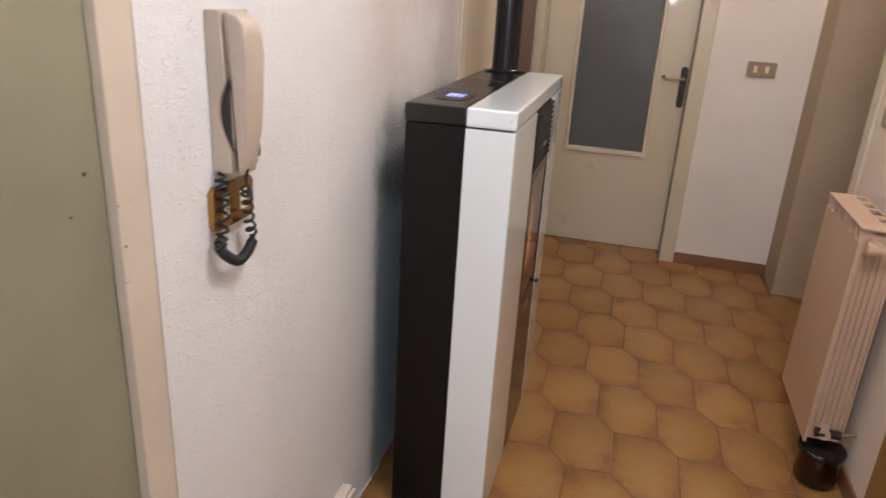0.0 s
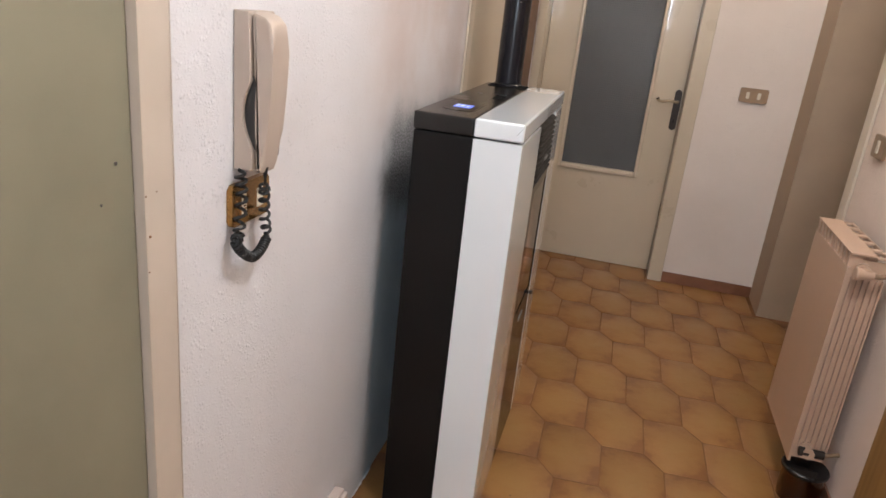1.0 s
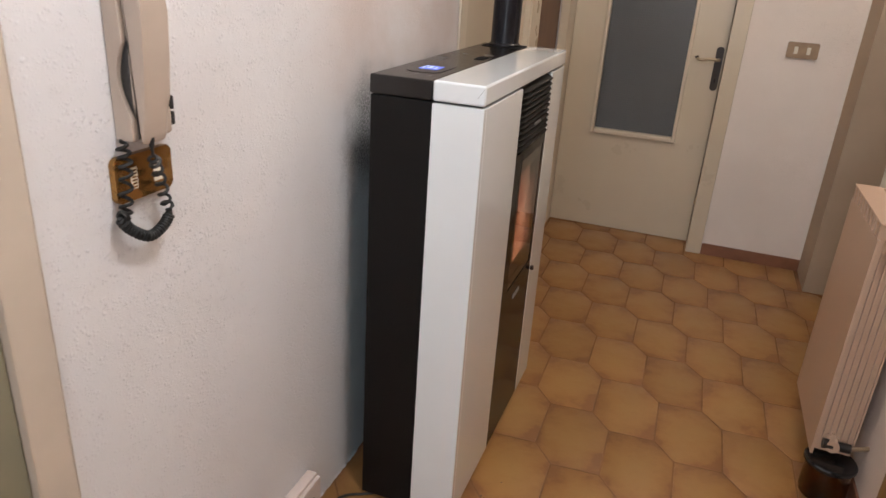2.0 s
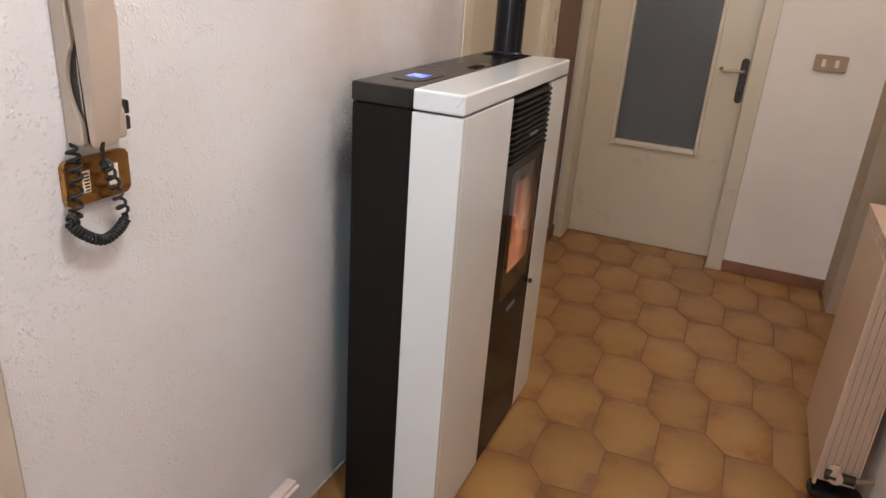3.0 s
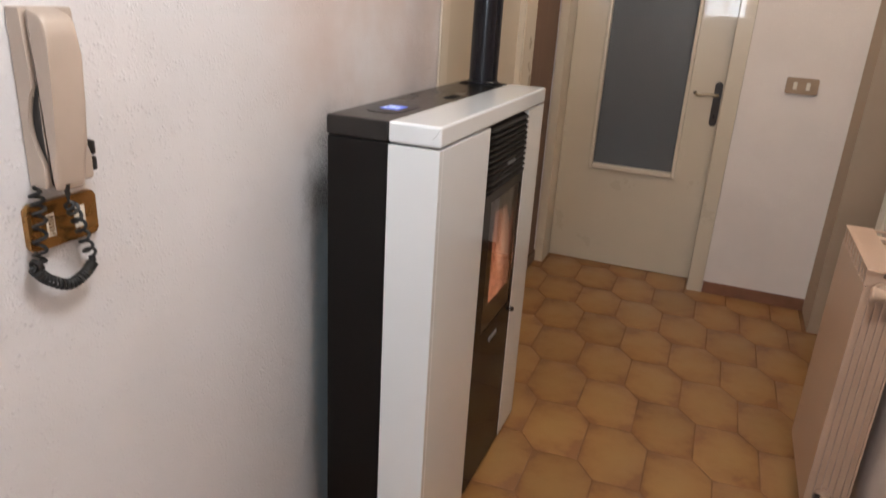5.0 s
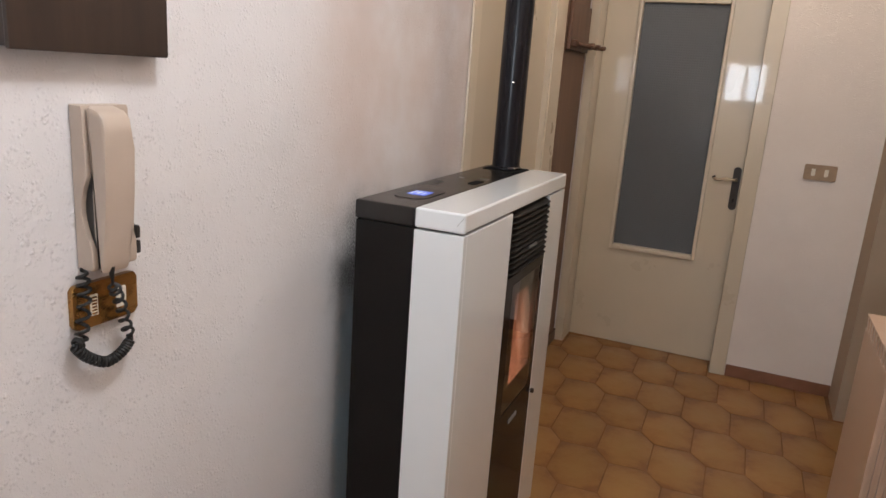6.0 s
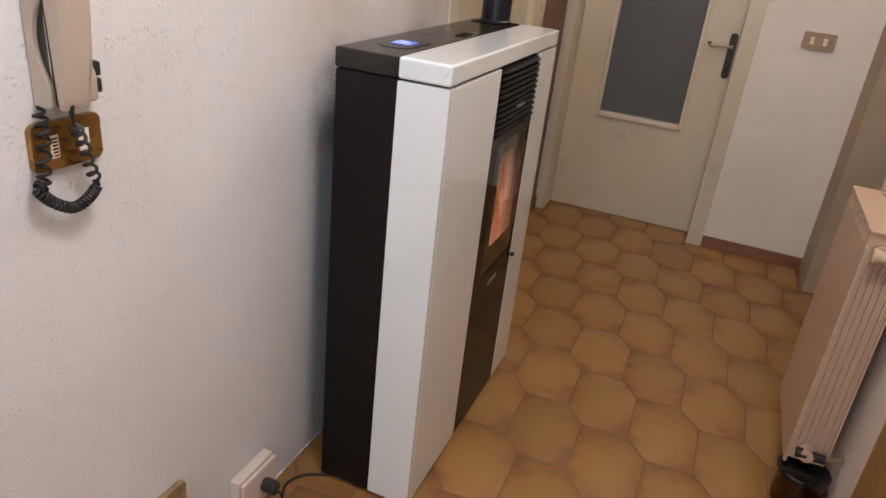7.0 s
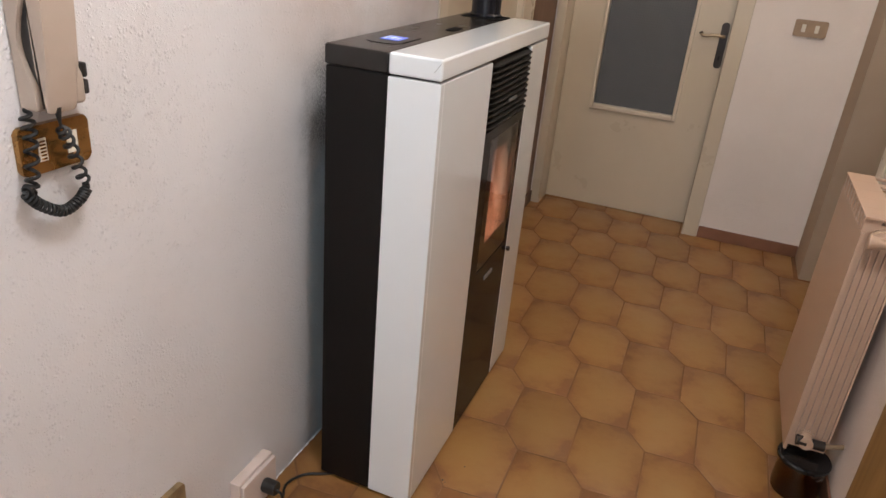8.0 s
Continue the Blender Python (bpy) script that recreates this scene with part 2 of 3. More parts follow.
MATTBLACK = painted("matt_black_opening_shade", (0.006, 0.006, 0.006), 0.9, 0.05, 20, 300, 0.1, spec=0.1)
BADGE = painted("dull_silver", (0.22, 0.215, 0.21), 0.5, 0.05, 30, 400, 0.05, metal=0.5)
DARKMETAL = painted("dark_bronze_metal", (0.05, 0.04, 0.035), 0.35, 0.08, 25, 300, 0.08, metal=0.6)
DOORGLASS = glass_material("pressed_door_glass", (0.17, 0.175, 0.182), 0.16, 250.0, 0.45)
STOVEGLASS = glass_material("stove_glass", (0.21, 0.20, 0.195), 0.02, gloss=0.2)
POTGLASS = glass_material("brown_glass", (0.48, 0.26, 0.12), 0.02)
SCREEN = glow("blue_display", (0.20, 0.28, 1.0), 0.75)
SCREENTEXT = glow("pale_display_text", (0.75, 0.82, 1.0), 1.0)
FLAME = flame_material()
FIREBRICK = painted("scorched_firebox_lining", (0.04, 0.028, 0.022), 0.9, 0.2, 9, 60, 0.6)


# ---------------------------------------------------------------- building helpers
def finish(bm, smooth=35):
    bmesh.ops.recalc_face_normals(bm, faces=bm.faces)
    me = bpy.data.meshes.new("mesh")
    for f in bm.faces:
        f.smooth = True
    for e in bm.edges:
        if len(e.link_faces) == 2:
            e.smooth = e.calc_face_angle(0) < radians(smooth)
    bm.to_mesh(me)
    bm.free()
    return me


def even_normals(ob):
    """Keeps the wide faces of a bevelled form flat in the light."""
    w = ob.modifiers.new("even_normals", "WEIGHTED_NORMAL")
    w.keep_sharp, w.weight = True, 90
    return ob


def put(name, bm, mat, label="", category="", kind=""):
    """A mesh object of its own, in world places."""
    me = finish(bm)
    me.name = name
    me.materials.append(mat)
    return tagged(even_normals(new(name, me)), label, category, "", kind)


def thing(name, where, label, category, group="", kind=""):
    """An Empty at the base of a thing; its parts hang under it."""
    ob = new(name)
    ob.empty_display_size = 0.05
    ob.location = where
    return tagged(ob, label, category, group, kind)


def part(name, bm, mat, parent, label=""):
    """One mesh under a thing or a part. The bmesh is in world places."""
    top = parent
    while top.parent:
        top = top.parent
    base = Vector(top.location)
    bmesh.ops.translate(bm, verts=bm.verts, vec=-base)
    me = finish(bm)
    me.name = name
    me.materials.append(mat)
    ob = even_normals(new(name, me))
    ob.parent = parent
    return tagged(ob, label)


def add_box(bm, x0, x1, y0, y1, z0, z1, bevel=0.0, segments=2):
    ret = bmesh.ops.create_cube(bm, size=1)
    vs = ret["verts"]
    m = Matrix.Translation(((x0 + x1) / 2, (y0 + y1) / 2, (z0 + z1) / 2)) @ Matrix.Diagonal((x1 - x0, y1 - y0, z1 - z0, 1))
    bmesh.ops.transform(bm, matrix=m, verts=vs)
    if bevel:
        es = list({e for v in vs for e in v.link_edges})
        bmesh.ops.bevel(bm, geom=es, offset=bevel, segments=segments, affect="EDGES", profile=0.5)
    return bm


def box(x0, x1, y0, y1, z0, z1, bevel=0.0, segments=2):
    return add_box(bmesh.new(), x0, x1, y0, y1, z0, z1, bevel, segments)


def boxes(*rows):
    bm = bmesh.new()
    for r in rows:
        add_box(bm, *r)
    return bm


def prism(points, axis, a, b, bevel=0.0):
    """Outline points in the two other axes, drawn out along the axis from a to b."""
    bm = bmesh.new()
    at = {"x": lambda p, h: (h, p[0], p[1]), "y": lambda p, h: (p[0], h, p[1]), "z": lambda p, h: (p[0], p[1], h)}[axis]
    low = [bm.verts.new(at(p, a)) for p in points]
    high = [bm.verts.new(at(p, b)) for p in points]
    caps = [bm.faces.new(low), bm.faces.new(high[::-1])]
    n = len(points)
    for i in range(n):
        bm.faces.new((low[i], high[i], high[(i + 1) % n], low[(i + 1) % n]))
    if bevel:
        es = list({e for f in caps for e in f.edges})
        bmesh.ops.bevel(bm, geom=es, offset=bevel, segments=2, affect="EDGES", profile=0.5)
    return bm


def ring_plate(outer, inner, x0, x1):
    """An upright plate facing x with a rectangular hole through it: (y0, y1, z0, z1) outside and inside."""
    bm = bmesh.new()
    corner = lambda r, x: [bm.verts.new((x, y, z)) for y, z in ((r[0], r[2]), (r[1], r[2]), (r[1], r[3]), (r[0], r[3]))]
    oa, ia, ob_, ib = corner(outer, x0), corner(inner, x0), corner(outer, x1), corner(inner, x1)
    for k in range(4):
        j = (k + 1) % 4
        bm.faces.new((oa[k], oa[j], ia[j], ia[k]))
        bm.faces.new((ob_[k], ob_[j], ib[j], ib[k]))
        bm.faces.new((oa[k], oa[j], ob_[j], ob_[k]))
        bm.faces.new((ia[k], ia[j], ib[j], ib[k]))
    return bm


def rounded(u0, u1, v0, v1, r, steps=5):
    """A rounded rectangle's outline."""
    out = []
    for cu, cv, a in ((u1 - r, v1 - r, 0), (u0 + r, v1 - r, 90), (u0 + r, v0 + r, 180), (u1 - r, v0 + r, 270)):
        for k in range(steps + 1):
            t = radians(a + 90 * k / steps)
            out.append((cu + r * math.cos(t), cv + r * math.sin(t)))
    return out


def lathe(profile, centre, steps=40):
    """Turned form: (radius, height) rows round the upright through centre."""
    bm = bmesh.new()
    cx, cy, cz = centre
    rings = []
    for r, h in profile:
        if r < 1e-5:
            rings.append([bm.verts.new((cx, cy, cz + h))])
        else:
            rings.append([bm.verts.new((cx + r * math.cos(2 * math.pi * k / steps), cy + r * math.sin(2 * math.pi * k / steps), cz + h)) for k in range(steps)])
    for a, b in zip(rings, rings[1:]):
        for k in range(steps):
            j = (k + 1) % steps
            if len(a) == 1 and len(b) == 1:
                continue
            if len(a) == 1:
                bm.faces.new((a[0], b[k], b[j]))
            elif len(b) == 1:
                bm.faces.new((a[k], b[0], a[j]))
            else:
                bm.faces.new((a[k], b[k], b[j], a[j]))
    return bm


def tube(points, radius, sides=10, closed_ends=True):
    """A round bar along points."""
    bm = bmesh.new()
    pts = [Vector(p) for p in points]
    rings, up = [], None
    for i, p in enumerate(pts):
        d = (pts[min(i + 1, len(pts) - 1)] - pts[max(i - 1, 0)]).normalized()
        if up is None:
            up = d.orthogonal().normalized()
        up = (up - d * up.dot(d)).normalized()
        side = d.cross(up)
        r = radius(i / (len(pts) - 1)) if callable(radius) else radius
        rings.append([bm.verts.new(p + (up * math.cos(2 * math.pi * k / sides) + side * math.sin(2 * math.pi * k / sides)) * r) for k in range(sides)])
    for a, b in zip(rings, rings[1:]):
        for k in range(sides):
            j = (k + 1) % sides
            bm.faces.new((a[k], a[j], b[j], b[k]))
    if closed_ends:
        bm.faces.new(rings[0])
        bm.faces.new(rings[-1][::-1])
    return bm


def smooth_path(points, n):
    """n points along a Catmull-Rom line through the points."""
    p = [Vector(q) for q in points]
    p = [2 * p[0] - p[1]] + p + [2 * p[-1] - p[-2]]
    out = []
    segs = len(p) - 3
    for k in range(n):
        u = k / (n - 1) * segs
        i = min(int(u), segs - 1)
        t = u - i
        a, b, c, d = p[i:i + 4]
        out.append(0.5 * ((2 * b) + (c - a) * t + (2 * a - 5 * b + 4 * c - d) * t * t + (3 * b - a - 3 * c + d) * t ** 3))
    return out


# ---------------------------------------------------------------- the rooms
TOP = 2.70
RIGHT = 1.425
END = 3.755
DOOR_Y = 3.908
PIER = 1.441
BACK = -2.0

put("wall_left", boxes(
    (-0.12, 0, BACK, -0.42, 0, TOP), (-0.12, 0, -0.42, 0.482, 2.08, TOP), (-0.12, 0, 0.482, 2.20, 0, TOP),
    (-0.12, 0, 2.20, 3.14, 2.08, TOP), (-0.12, 0, 3.14, 5.5, 0, TOP)), PLASTER_SOOT_SHADE,
    "rough white plaster wall, sooty, with bluish shade painted in behind the stove", "wall", "structure")
put("wall_right", boxes(
    (RIGHT, RIGHT + 0.12, BACK, 0.78, 0, TOP), (RIGHT, RIGHT + 0.12, 0.78, 1.31, 2.08, TOP), (RIGHT, RIGHT + 0.12, 1.31, 2.56, 0, TOP),
    (RIGHT, RIGHT + 0.12, 2.56, 3.477, 2.10, TOP)), PLASTER_WARM, "warm white plaster wall behind the radiator", "wall", "structure")
put("wall_end", boxes(
    (0.0, 0.043, END, 4.0, 0, TOP), (0.043, 0.890, END, 4.0, 2.09, TOP), (0.890, PIER, END, 4.0, 0, TOP)), PLASTER,
    "white plaster wall beside the glazed door", "wall", "structure")
put("wall_pier", box(PIER, 1.75, 3.478, 4.0, 0, TOP), TAUPE, "taupe painted pier at the side passage", "wall", "structure")
put("wall_back", box(-0.12, RIGHT + 0.12, BACK - 0.12, BACK, 0, TOP), PLASTER, "white plaster wall", "wall", "structure")
put("wall_passage_near", box(RIGHT + 0.12, 2.6, 2.44, 2.56, 0, TOP), PLASTER, "white plaster wall of the side passage", "wall", "structure")
put("wall_passage_far", box(1.75, 2.6, 3.478, 3.61, 0, TOP), TAUPE, "taupe painted wall of the side passage", "wall", "structure")
put("wall_passage_end", box(2.6, 2.72, 2.44, 3.61, 0, TOP), PLASTER, "white plaster wall closing the side passage", "wall", "structure")
put("wall_dark_room", boxes((0.0, 1.60, 5.5, 5.62, 0, TOP), (1.60, 1.72, 4.0, 5.62, 0, TOP)), TAUPE, "walls of the unlit room behind the glazed door", "wall", "structure")
put("ceiling", box(-0.12, 2.72, BACK - 0.12, 5.62, TOP, TOP + 0.12), CEILING, "white plaster ceiling", "ceiling", "structure")
floor = put("floor", box(-0.12, 2.72, BACK - 0.12, 5.62, -0.10, -0.0018), GROUT, "ochre glazed tile floor with brown joints", "floor", "structure")
put("baseboard", box(0.947, PIER - 0.001, END - 0.010, END, 0, 0.064, 0.003), SKIRT, "red-brown tile skirting below the switch", "skirting", "structure")
put("baseboard", box(RIGHT - 0.009, RIGHT, 1.612, 2.475, 0, 0.068, 0.003), SKIRT, "red-brown tile skirting below the radiator", "skirting", "structure")
put("baseboard", box(0.012, 0.022, 3.316, END - 0.016, 0, 0.07, 0.003), BROWNWOOD, "dark brown skirting board", "skirting", "structure")


# the glazed door at the end of the corridor
def glazed_door():
    d = thing("door_1", (0.47, DOOR_Y, 0), "closed cream lacquered door with a pressed-glass pane", "door", kind="structure")
    y0, y1 = DOOR_Y, DOOR_Y + 0.04
    part("door_leaf", boxes((0.068, 0.245, y0, y1, 0.004, 2.05), (0.690, 0.866, y0, y1, 0.004, 2.05), (0.245, 0.690, y0, y1, 0.004, 0.57), (0.245, 0.690, y0, y1, 1.90, 2.05)), CREAM, d)
    f = boxes()
    for r in ((0.235, 0.255, 0.555, 1.90), (0.681, 0.701, 0.555, 1.90)):
        add_box(f, r[0], r[1], y0 - 0.017, y0 + 0.02, r[2], r[3], 0.006)
    for z, h in ((0.555, 0.028), (1.88, 0.02)):
        add_box(f, 0.255, 0.681, y0 - 0.017, y0 + 0.02, z, z + h, 0.006)
    part("glazing_bead", f, CREAM_TRIM, d)
    part("pane", box(0.246, 0.689, y0 + 0.016, y0 + 0.021, 0.571, 1.897), DOORGLASS, d, "dark pressed glass with a fine square pattern")
    for x0, x1 in ((0.018, 0.066), (0.868, 0.945)):
        part("architrave", box(x0, x1, END - 0.014, END - 0.001, 0, 2.10, 0.004), CREAM, d)
    part("architrave", box(0.018, 0.945, END - 0.014, END - 0.001, 2.101, 2.17, 0.004), CREAM_TRIM, d)
    for x0, x1 in ((0.044, 0.0655), (0.869, 0.889)):
        part("jamb", box(x0, x1, END + 0.0, 4.0, 0, 2.085), CREAM_TRIM, d)
    hx = 0.841
    plate = part("handle_plate", prism(rounded(hx - 0.019, hx + 0.019, 0.857, 1.082, 0.0185, 8), "y", y0 - 0.006, y0 - 0.0005, 0.002), DARKMETAL, d, "dark bronze handle plate")
    part("lever", tube(smooth_path([(hx, y0 - 0.005, 1.016), (hx, y0 - 0.045, 1.016), (hx - 0.02, y0 - 0.05, 1.019), (hx - 0.050, y0 - 0.05, 1.020), (hx - 0.075, y0 - 0.05, 1.014), (hx - 0.097, y0 - 0.051, 1.014), (hx - 0.108, y0 - 0.052, 1.024)], 32),
         lambda t: 0.0078 if t < 0.9 else 0.009, 12), LEVER, plate, "worn brass lever handle")
    part("lever_tip", tube([(hx - 0.107, y0 - 0.052, 1.0225), (hx - 0.111, y0 - 0.052, 1.030)], 0.009, 12), DARKMETAL, plate)
    part("keyhole", prism(rounded(hx - 0.004, hx + 0.004, 0.898, 0.918, 0.0038), "y", y0 - 0.0075, y0 - 0.006), BLACK, plate)
    return d


glazed_door()


def plain_door(name, y0, y1, leaf_x, face, mat, label, widths, trim):
    """A closed door in the left wall: leaf, two architraves and a head."""
    d = thing(name, (0, (y0 + y1) / 2, 0), label, "door", kind="structure")
    part("door_leaf", box(leaf_x - 0.04, leaf_x, y0, y1, 0.008, 2.05, 0.002), mat, d)
    for a, b in widths:
        part("architrave", box(0.0005, face, a, b, 0, 2.075, 0.004), trim, d)
    part("architrave", box(0.0005, face, widths[0][0], widths[1][1], 2.076, 2.14, 0.004), trim, d)
    return d


ARCH_A = painted("worn_beige_trim_paint", (0.55, 0.47, 0.385), 0.4, 0.06, 4, 160, 0.15)
dA = plain_door("door_2", -0.418, 0.444, -0.010, 0.004, GREYGREEN, "closed grey-green painted door with small marks", ((-0.50, -0.425), (0.4445, 0.509)), ARCH_A)
part("jamb", box(-0.03, 0.0, 0.4450, 0.4805, 0, 2.07), ARCH_A, dA)
for y, z, r in ((0.412, 1.192, 0.0026), (0.383, 1.145, 0.0020)):
    part("screw_hole", tube([(-0.0105, y, z), (-0.0092, y, z)], r, 10), DARKPLASTIC, dA)
for y, z, r in ((0.4480, 1.143, 0.0014), (0.4530, 1.086, 0.0022), (0.4490, 1.036, 0.0012), (0.4700, 1.145, 0.0010)):
    part("dirt_speck", lathe([(0, -r), (r * 0.8, -r * 0.4), (r, 0), (r * 0.6, r * 0.7), (0, r)], (0.0042, y, z), 10), GROUT, dA)
dB = plain_door("door_3", 2.226, 3.125, -0.02, 0.010, CREAM, "closed cream lacquered door behind the flue", ((2.152, 2.223), (3.14, 3.312)), CREAM_TRIM)
part("jamb", box(-0.06, 0.004, 3.126, 3.139, 0, 2.07), CREAM_TRIM, dB)

# brown door in the right wall
dC = thing("door_4", (RIGHT, 1.15, 0), "closed honey-brown wooden door beside the radiator wall", "door", kind="structure")
part("door_leaf", box(RIGHT + 0.02, RIGHT + 0.06, 0.79, 1.30, 0.008, 2.05, 0.002), HONEYWOOD, dC)
for a, b in ((0.72, 0.80), (1.30, 1.605)):
    part("architrave", box(RIGHT - 0.034, RIGHT - 0.0005, a, b, 0, 2.07, 0.004), HONEYWOOD, dC)
part("architrave", box(RIGHT - 0.034, RIGHT - 0.0005, 0.72, 1.605, 2.071, 2.14, 0.004), HONEYWOOD, dC)

# lining of the side opening
put("trim", box(RIGHT - 0.012, RIGHT - 0.0005, 2.485, 2.559, 0, 2.10, 0.004), CREAM_TRIM, "cream architrave of the side passage", "trim", "structure")

# ragged bead of plaster where the wall meets the floor
random.seed(11)
put("trim", tube([(0.001 + 0.002 * random.random(), 1.00 + 0.008 * k, 0.0005) for k in range(60)], lambda t: 0.0010 + 0.0030 * random.random() ** 2, 8), PLASTER_SOOT_SHADE,
    "ragged white plaster edge along the floor", "trim", "structure")

# brown panel and coat rack
panel = thing("wall_panel", (0.006, 3.53, 0.0), "brown wooden panel on the wall beside the glazed door", "wall panel")
part("board", box(0.0005, 0.012, 3.314, END - 0.015, 0.0, 2.05, 0.002), BROWNPANEL, panel)


rack = thing("coat_rack", (0.02, 3.51, 1.60), "dark reddish-brown wooden coat rack with a peg", "coat rack")
part("board", box(0.0125, 0.034, 3.325, 3.700, 1.600, 1.82, 0.005), BROWNWOOD, rack)
part("rail", box(0.034, 0.060, 3.335, 3.690, 1.615, 1.647, 0.006), BROWNWOOD, rack)
for y in (3.39, 3.52, 3.65):
    peg = part("peg", tube(smooth_path([(0.055, y, 1.630), (0.085, y + 0.004, 1.622), (0.118, y + 0.008, 1.624)], 10), lambda t: 0.008 if t < 0.75 else 0.008 + 0.02 * (t - 0.75), 12), BROWNWOOD, rack)
    part("peg_tip", lathe([(0, -0.012), (0.009, -0.009), (0.0125, 0), (0.009, 0.009), (0, 0.012)], (0.124, y + 0.008, 1.625), 16), BROWNWOOD, peg)


# ---------------------------------------------------------------- pellet stove
def louvre_slat(z, stations, front):
    """A sloping slat whose end curves back into the recess: (y, how far it stands out) along it."""
    bm = bmesh.new()
    rings = []
    for y, out in stations:
        x = front + out
        rings.append([bm.verts.new((px, y, pz)) for px, pz in ((front - 0.024, z + 0.012), (x - 0.019, z + 0.0145), (x, z + 0.004), (x - 0.001, z), (front - 0.024, z + 0.002))])
    for p, q in zip(rings, rings[1:]):
        for i in range(5):
            j = (i + 1) % 5
            bm.faces.new((p[i], p[j], q[j], q[i]))
    bm.faces.new(rings[0])
    bm.faces.new(rings[-1][::-1])
    return bm


def stove():
    s = thing("pellet_stove", (0.235, 1.73, 0), "slim white and black pellet stove burning against the wall", "stove")
    xb, xm, xf = 0.100, 0.248, 0.367
    y0, y1 = 1.302, 2.151
    d0, d1 = 1.634, 1.980
    zt, zc = 1.172, 1.127
    part("body", box(xb, xm - 0.001, y0 + 0.002, y1 - 0.002, 0.012, zc - 0.0015, 0.004), BLACK, s, "black steel body")
    top = part("top_cover", box(xb - 0.002, xm - 0.001, y0, y1, zc, zt - 0.002, 0.005), BLACKTOP, s, "black steel top cover")
    part("base_plinth", box(xb + 0.02, xf - 0.03, y0 + 0.03, y1 - 0.03, 0, 0.013), BLACK, s)
    part("cap", box(xm, xf + 0.001, y0 - 0.001, y1 + 0.001, zc, zt, 0.006, 3), WHITE, s, "glossy white cap")
    part("side_panel", box(xm, xf, y0, y0 + 0.018, 0.012, zc - 0.004, 0.002), WHITE, s)
    part("side_panel", box(xm, xf - 0.014, y1 - 0.018, y1, 0.012, zc - 0.004, 0.002), WHITE, s)
    part("front_panel", box(xf - 0.0135, xf, y0 + 0.0182, d0 - 0.001, 0.012, zc - 0.004, 0.003), WHITE, s, "glossy white front panel")
    part("front_panel", box(xf - 0.0135, xf, d1 + 0.001, y1, 0.012, zc - 0.004, 0.003), WHITE, s, "glossy white front panel")
    part("seam", prism([(xf - 0.0168, zc + 0.0178), (xf - 0.0162, zc + 0.0172), (xf - 0.0021, zc + 0.037), (xf - 0.0024, zc + 0.0374)], "y", y0 - 0.0016, y0 - 0.0008), BADGE, s, "fine crack at the cap corner")
    # fire door with its glass
    w0, w1, v0, v1 = 1.690, 1.962, 0.525, 0.915
    door = part("fire_door", ring_plate((d0 + 0.001, d1 - 0.001, 0.015, 0.944), (w0, w1, v0, v1), xf - 0.016, xf - 0.001), BLACKGLOSS, s, "glossy black fire door")
    part("pane", box(xf - 0.008, xf - 0.003, w0 + 0.0005, w1 - 0.0005, v0 + 0.0005, v1 - 0.0005), STOVEGLASS, door, "smoked heatproof glass")
    part("door_latch", lathe([(0, -0.006), (0.006, -0.006), (0.007, 0), (0.006, 0.006), (0, 0.006)], (xf + 0.006, d1 + 0.002, 0.492), 14), DARKMETAL, door)
    part("badge", prism(rounded(1.770, 1.844, 0.469, 0.483, 0.005), "x", xf - 0.001, xf + 0.001), BADGE, door, "small silver badge")
    # firebox
    part("firebox", boxes((0.252, 0.262, 1.65, 2.10, 0.49, 0.94), (0.262, 0.350, 1.65, 1.662, 0.49, 0.94), (0.262, 0.350, 2.088, 2.10, 0.49, 0.94),
                          (0.262, 0.350, 1.662, 2.088, 0.49, 0.502), (0.262, 0.350, 1.662, 2.088, 0.928, 0.94)), FIREBRICK, s, "scorched firebox lining")
    # inner frame of the firebox: the fire shows through its opening
    part("inner_frame", ring_plate((1.664, 2.086, 0.504, 0.926), (1.799, 2.012, 0.572, 0.857), 0.339, 0.342), FIREBRICK, s, "scorched inner frame of the firebox")
    fl = bmesh.new()
    for k in range(11):
        y = 1.822 + 0.0225 * k
        h = (0.35, 0.37, 0.38, 0.37, 0.35, 0.36, 0.34, 0.30, 0.27, 0.30, 0.26)[k]
        pts = [(0, y + 0.006 * math.sin(5 * t + 1.7 * k), 0.514 + h * t) for t in [i / 16 for i in range(17)]]
        t = tube(pts, lambda u: 0.003 + 0.027 * math.sin(math.pi * min(1, u * 0.62 + 0.38)) ** 0.8, 10)
        for v in t.verts:
            v.co.x = 0.326 + 0.003 * (k % 2) + v.co.x * 0.35
        me = bpy.data.meshes.new("tmp")
        t.to_mesh(me)
        t.free()
        fl.from_mesh(me)
        bpy.data.meshes.remove(me)
    part("flame", fl, FLAME, s, "orange flame behind the glass")
    # louvred grille
    g0 = part("grille_back", box(xf - 0.030, xf - 0.020, d0 + 0.001, d1 - 0.001, 0.946, zc - 0.005), BLACK, s)
    n = 11
    for k in range(n):
        z = 0.949 + k * (zc - 0.008 - 0.949) / n
        part("slat", louvre_slat(z, ((d0 + 0.002, -0.015), (d0 + 0.014, -0.006), (d0 + 0.030, 0.001), (d0 + 0.050, 0.003), (d1 - 0.014, 0.004), (d1 - 0.002, 0.003)), xf), BLACK, g0)
    part("badge", box(xf + 0.0, xf + 0.005, 1.800, 1.866, 0.997, 1.005, 0.001), BADGE, s, "small silver badge")
